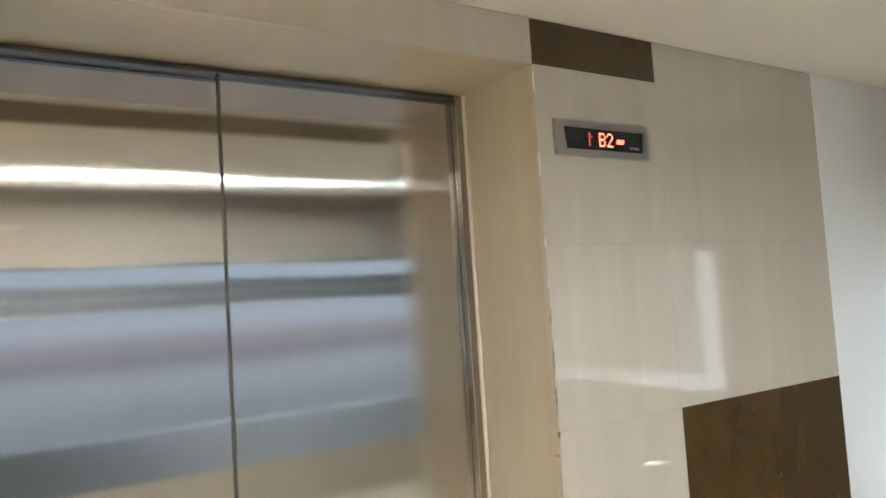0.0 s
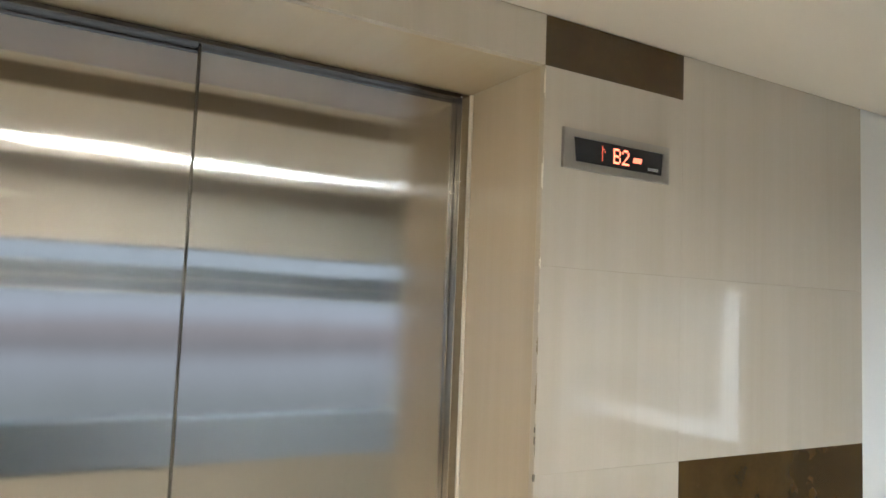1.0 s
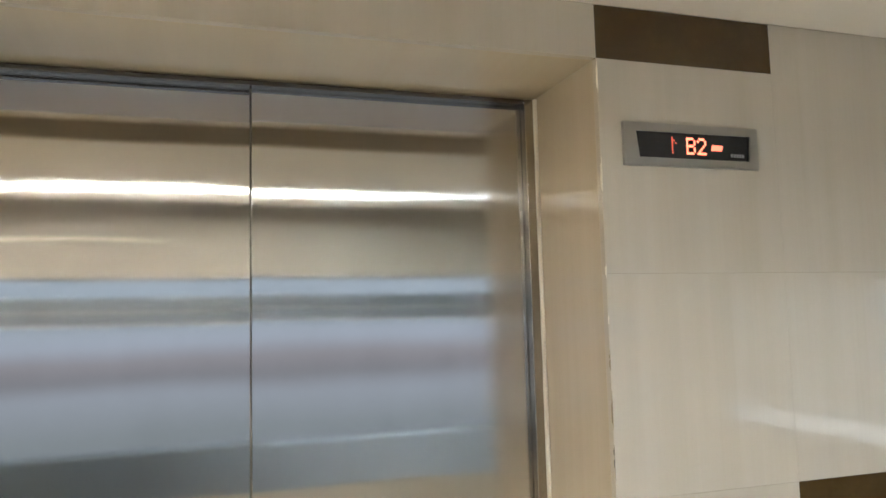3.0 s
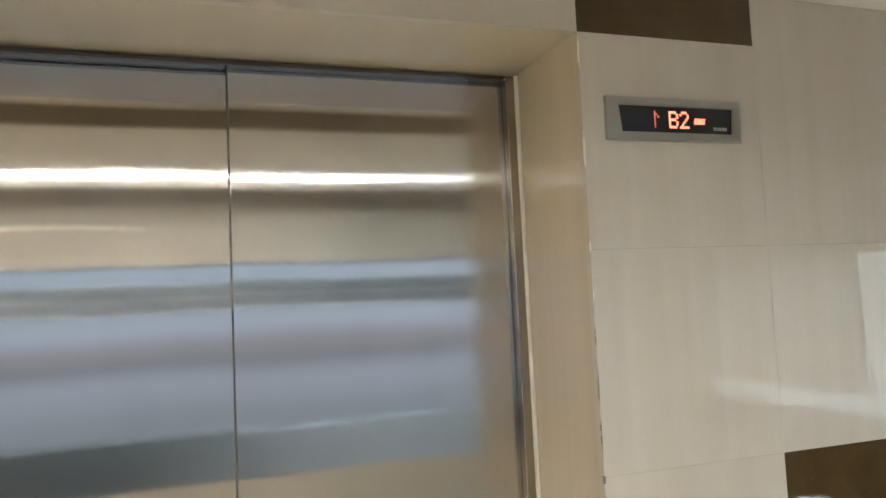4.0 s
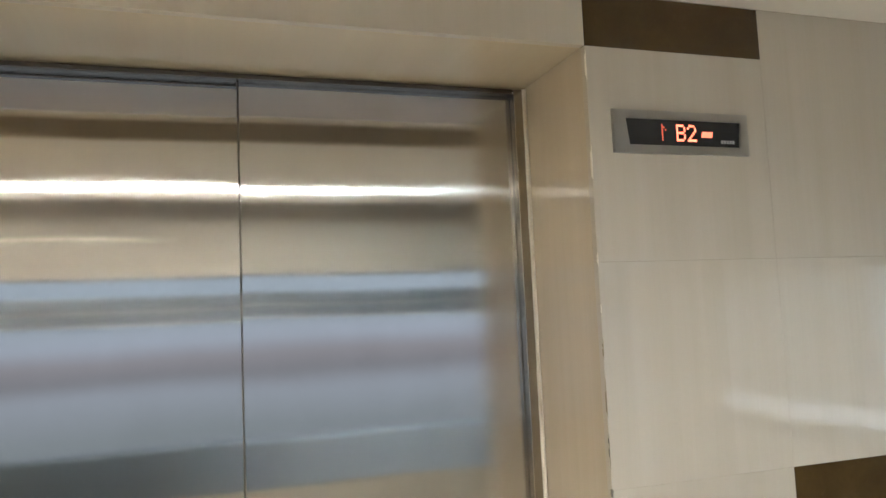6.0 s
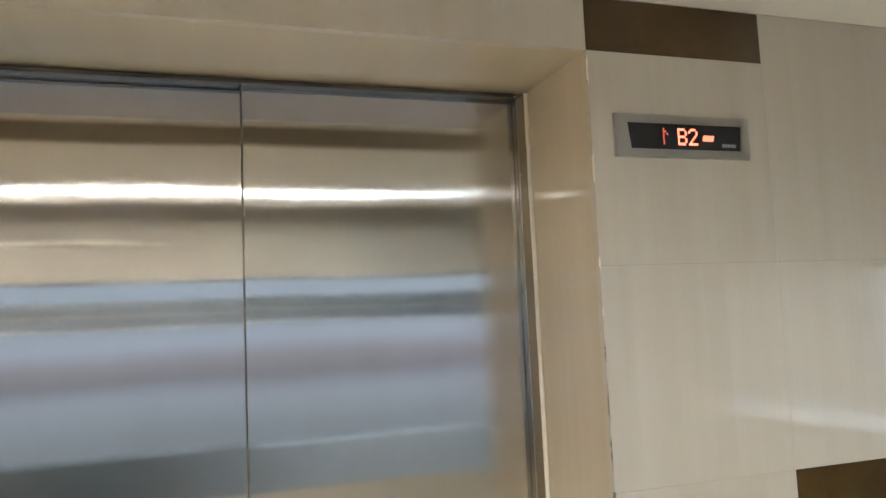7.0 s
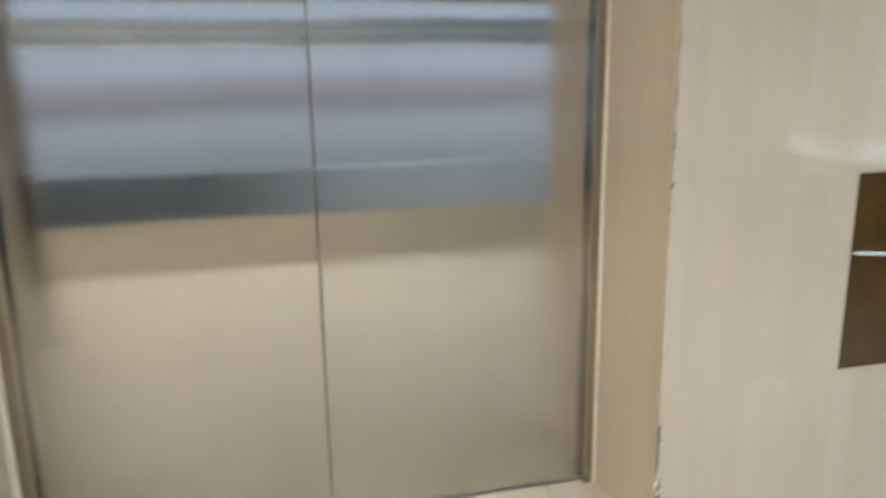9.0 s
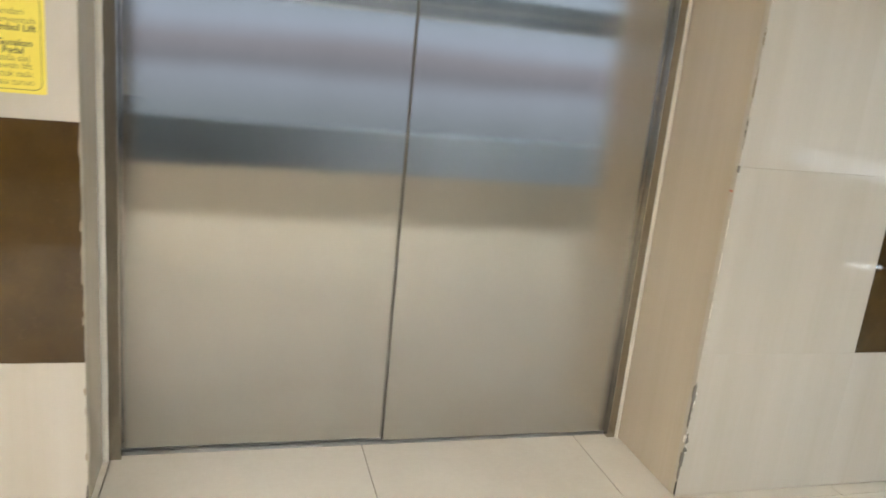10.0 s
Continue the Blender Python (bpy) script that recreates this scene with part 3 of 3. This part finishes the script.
# ---- yellow notice on the wall beside the lift ----
notice = empty("notice", (-1.80, 0.0, 1.16), "yellow printed notice stuck to the marble wall", "notice")


def rounded(x0, x1, z0, z1, r, n=6):
    pts = []
    for cx, cz, a0 in ((x1 - r, z1 - r, 0), (x0 + r, z1 - r, 90), (x0 + r, z0 + r, 180), (x1 - r, z0 + r, 270)):
        for i in range(n + 1):
            a = radians(a0 + 90 * i / n)
            pts.append((cx + r * math.cos(a), cz + r * math.sin(a)))
    return pts


NX0, NX1, NZ0, NZ1 = -1.93, -1.676, 1.057, 1.263
sheet = at_home(part("sheet", outline(bmesh.new(), rounded(NX0, NX1, NZ0, NZ1, 0.004), -0.0014, -0.0002), YELLOW), notice)
inner, outer_pts = rounded(NX0 + 0.0088, NX1 - 0.0088, NZ0 + 0.0088, NZ1 - 0.0088, 0.014), rounded(NX0 + 0.0075, NX1 - 0.0075, NZ0 + 0.0075, NZ1 - 0.0075, 0.015)
bm = bmesh.new()
iv = [bm.verts.new((x, -0.0018, z)) for x, z in inner]
ov = [bm.verts.new((x, -0.0018, z)) for x, z in outer_pts]
for i in range(len(iv)):
    j = (i + 1) % len(iv)
    bm.faces.new((iv[i], iv[j], ov[j], ov[i]))
at_home(part("printed_border", bm, INK), sheet)


def text_part(body, x, z, size, mat, parent, bold=0.0):
    cu = bpy.data.curves.new("line", "FONT")
    cu.body, cu.size, cu.offset = body, size, bold
    cu.align_x = "LEFT"
    tmp = bpy.data.objects.new("line", cu)
    scene.collection.objects.link(tmp)
    bpy.context.view_layer.update()
    me = bpy.data.meshes.new_from_object(tmp.evaluated_get(bpy.context.evaluated_depsgraph_get()))
    bpy.data.objects.remove(tmp)
    me.transform(Matrix.Translation((x, -0.0019, z)) @ Matrix.Rotation(radians(90), 4, "X"))
    me.materials.clear()
    me.materials.append(mat)
    ob = new("printed_line", me)
    return at_home(tagged(ob, "printed words " + body.lower()), parent)


for body, z, mat, right in (("Hindari", 1.211, INK_FADED, -1.714), ("menyentuh", 1.195, INK_FADED, -1.694), ("tombol Lift", 1.180, INK, -1.692),
                            ("Gunakan", 1.151, INK, -1.700), ("Pedal", 1.136, INK, -1.716), ("pada sisi", 1.121, INK_FADED, -1.706),
                            ("bawah lift", 1.106, INK_FADED, -1.702), ("untuk naik", 1.090, INK_FADED, -1.700), ("atau turun", 1.074, INK_FADED, -1.700)):
    line = text_part(body, 0, z, 0.0185, mat, sheet, 0.0003 if mat is INK else 0.0)
    wide = max(v.co.x for v in line.data.vertices)
    line.data.transform(Matrix.Translation((right - wide, 0, 0)))

# ---- marble cladding, slab by slab ----


def slab(parent, x0, x1, y0, y1, z0, z1, mat):
    return box_part("slab", (x0, x1, y0, y1, z0, z1), mat, parent, 0.0002)


def front_slab(parent, x0, x1, z0, z1, mat, proud=0.0):
    return slab(parent, x0 + J, x1 - J, -proud, 0.020, z0 + J, z1 - J, mat)


rng = random.Random(11)
for r in range(5):
    for c in range(2):
        z0, z1 = ROWS[r], ROWS[r + 1]
        dark = (r == 4 and c == 0) or (r == 1 and c == 1)
        if c == 1 and r == 4:
            continue
        if c == 1 and r == 3:
            z1 = CEIL
        front_slab(wall_north, COLS_R[c], COLS_R[c + 1], max(z0, 0.003), z1, BROWN if dark else CREAM, rng.uniform(0, 0.0003))
west_cols = (OPEN_L, OPEN_L - 0.957, OPEN_L - 1.914, OPEN_L - 2.871, WEST)
for r in range(5):
    for c in range(4):
        dark = r == 1 and c % 2 == 0
        edge = LIP if c == 0 and r < 4 else west_cols[c]
        front_slab(wall_north_west, west_cols[c + 1], edge, max(ROWS[r], 0.003), ROWS[r + 1], BROWN if dark else CREAM, rng.uniform(0, 0.0003))
head_cols = (OPEN_L, OPEN_R)
for a, b in zip(head_cols, head_cols[1:]):
    front_slab(wall_above_lift, a, b, SOFFIT, CEIL, CREAM, rng.uniform(0, 0.0003))
    slab(wall_above_lift, a + J, b - J, 0.0206, JAMB_Y + 0.03, SOFFIT, SOFFIT + 0.02, CREAM_SOFFIT_WARM)
slab(wall_north, 0.0, 0.020, 0.0206, JAMB_Y + 0.20, 0.003, SOFFIT - J, CREAM_REVEAL_WARM)
slab(wall_north_west, OPEN_L - 0.020, OPEN_L, 0.0206, JAMB_Y + 0.20, 0.003, SOFFIT - J, CREAM_REVEAL_WARM)

# broken edges and filler at the corners of the opening


def flake(name, parent, x, z, w, h, mat, seed, side=0):
    """A shallow chip: an uneven patch on the face of the slab (side 0) or on the reveal (side 1)."""
    r = random.Random(seed)
    n = 17
    pts = [(w * math.cos(math.tau * i / n) * r.uniform(0.35, 1.0), h * math.sin(math.tau * i / n) * r.uniform(0.7, 1.0)) for i in range(n)]
    bm = bmesh.new()
    if side == 0:
        outline(bm, [(x + a, z + b) for a, b in pts], -0.0016, 0.004)
    else:
        outline(bm, [(a, z + b) for a, b in pts], -0.0010, 0.003)
        bm.transform(Matrix.Translation((x, 0, 0)) @ Matrix.Translation((0, 0.012, 0)) @ Matrix.Rotation(radians(-90 * side), 4, "Z"))
    return part(name, bm, mat, parent)


for x, z, w, h, mat, seed in ((0.001, 1.000, 0.004, 0.012, MORTAR, 1), (0.002, 0.335, 0.006, 0.046, MORTAR, 2), (0.001, 0.270, 0.0018, 0.05, MORTAR, 3),
                              (0.006, 0.190, 0.010, 0.014, MORTAR, 4), (0.000, 0.195, 0.006, 0.013, CAULK, 5), (0.007, 0.158, 0.008, 0.011, MORTAR, 6),
                              (0.003, 0.135, 0.007, 0.038, MORTAR, 7), (0.001, 0.085, 0.004, 0.03, MORTAR, 8), (0.001, 0.03, 0.002, 0.03, GAP_DARK, 9),
                              (0.001, 1.56, 0.0013, 0.018, CAULK, 10), (0.001, 1.44, 0.0015, 0.012, CAULK, 12),
                              (0.0005, 1.34, 0.0005, 0.030, CHIPPED, 14), (0.0005, 1.22, 0.0006, 0.05, CHIPPED, 15), (0.0005, 1.10, 0.0005, 0.05, MORTAR, 16),
                              (0.001, 0.84, 0.0008, 0.03, CAULK, 17), (0.001, 0.74, 0.0008, 0.035, CAULK, 18), (0.001, 0.60, 0.0008, 0.03, CAULK, 19),
                              (0.001, 1.80, 0.002, 0.05, CAULK, 20), (0.001, 2.05, 0.0016, 0.05, CAULK, 21)):
    flake("chip", wall_north, x, z, w, h, mat, seed)
rc = random.Random(5)
for k in range(16):
    z = 0.03 + k * 0.062 + rc.uniform(-0.025, 0.025)
    if k > 3 and rc.random() < 0.4:
        continue
    flake("chip", wall_north_west, LIP - 0.002, z, rc.uniform(0.002, 0.005), rc.uniform(0.008, 0.030), CHIPPED if k > 2 else MORTAR, 40 + k)


def ragged_strip(parent, x, z0, z1, widest, seed):
    """Uneven filler smeared along the broken edge of the face slabs."""
    r = random.Random(seed)
    steps = 70
    left, right, wide = [], [], widest * 0.5
    for i in range(steps + 1):
        z = z0 + (z1 - z0) * i / steps
        wide = min(widest, max(widest * 0.15, wide + r.uniform(-0.3, 0.3) * widest))
        left.append((x - wide * r.uniform(0.2, 0.7), z))
        right.append((x + wide, z))
    return part("filler", outline(bmesh.new(), left + right[::-1], -0.0012, 0.018), FILLER, parent)


ragged_strip(wall_north_west, LIP, 0.002, 1.30, 0.006, 71)
for k in range(22):
    z = rc.choice((0.10, 0.16, 0.22, 0.27, 0.32)) + rc.uniform(-0.03, 0.03)
    flake("chip", wall_north, rc.uniform(0.0, 0.009), z, rc.uniform(0.001, 0.0028), rc.uniform(0.002, 0.007), MORTAR if k % 4 else CAULK, 90 + k)
RED_MARK = plain("red_crayon", (0.45, 0.14, 0.10), 0.6)
flake("stain", wall_north, -0.0002, 0.939, 0.011, 0.0035, RED_MARK, 31, 1)

# ---- floor tiles ----
TX, TY = 0.734, 0.734
tile_mesh = to_mesh("tile", block(bmesh.new(), -TX / 2 + 0.0011, TX / 2 - 0.0011, -TY / 2 + 0.0011, TY / 2 - 0.0011, -0.012, 0.0, 0.0012), TILE)
lip_mesh = to_mesh("tile", block(bmesh.new(), -TX / 2 + 0.0011, TX / 2 - 0.0011, -0.049, 0.021, -0.012, 0.0, 0.0008), TILE)
rim = (SOUTH + 0.050 + 3 * TY) / -2
rim_mesh = to_mesh("tile", block(bmesh.new(), -TX / 2 + 0.0011, TX / 2 - 0.0011, -rim + 0.0011, rim, -0.012, 0.0, 0.0012), TILE)
cut_mesh = to_mesh("tile", block(bmesh.new(), -TX / 2 + 0.0011, TX / 2 - 0.0011, -0.2234, 0.2110, -0.012, 0.0, 0.0012), TILE)
edge_x = -0.157 - 6 * TX
for i in range(10):
    cx = edge_x + (i + 0.5) * TX
    for k in range(4):
        cy = -0.050 - (k + 0.5) * TY
        if k == 3:
            continue
        ob = new("tile", tile_mesh)
        ob.location = (cx, cy, 0.0)
        ob.parent = floor
    ob = new("tile", rim_mesh)
    ob.location = (cx, (-0.050 - 3 * TY + SOUTH) / 2, 0.0)
    ob.parent = floor
    if cx < OPEN_L - 0.4 or cx > 0.4:
        ob = new("tile", lip_mesh)
        ob.location = (cx, 0.0, 0.0)
        ob.parent = floor
    if OPEN_L - 0.4 < cx < 0.4:
        ob = new("tile", cut_mesh)
        ob.location = (cx, 0.1745, 0.0)
        ob.parent = floor
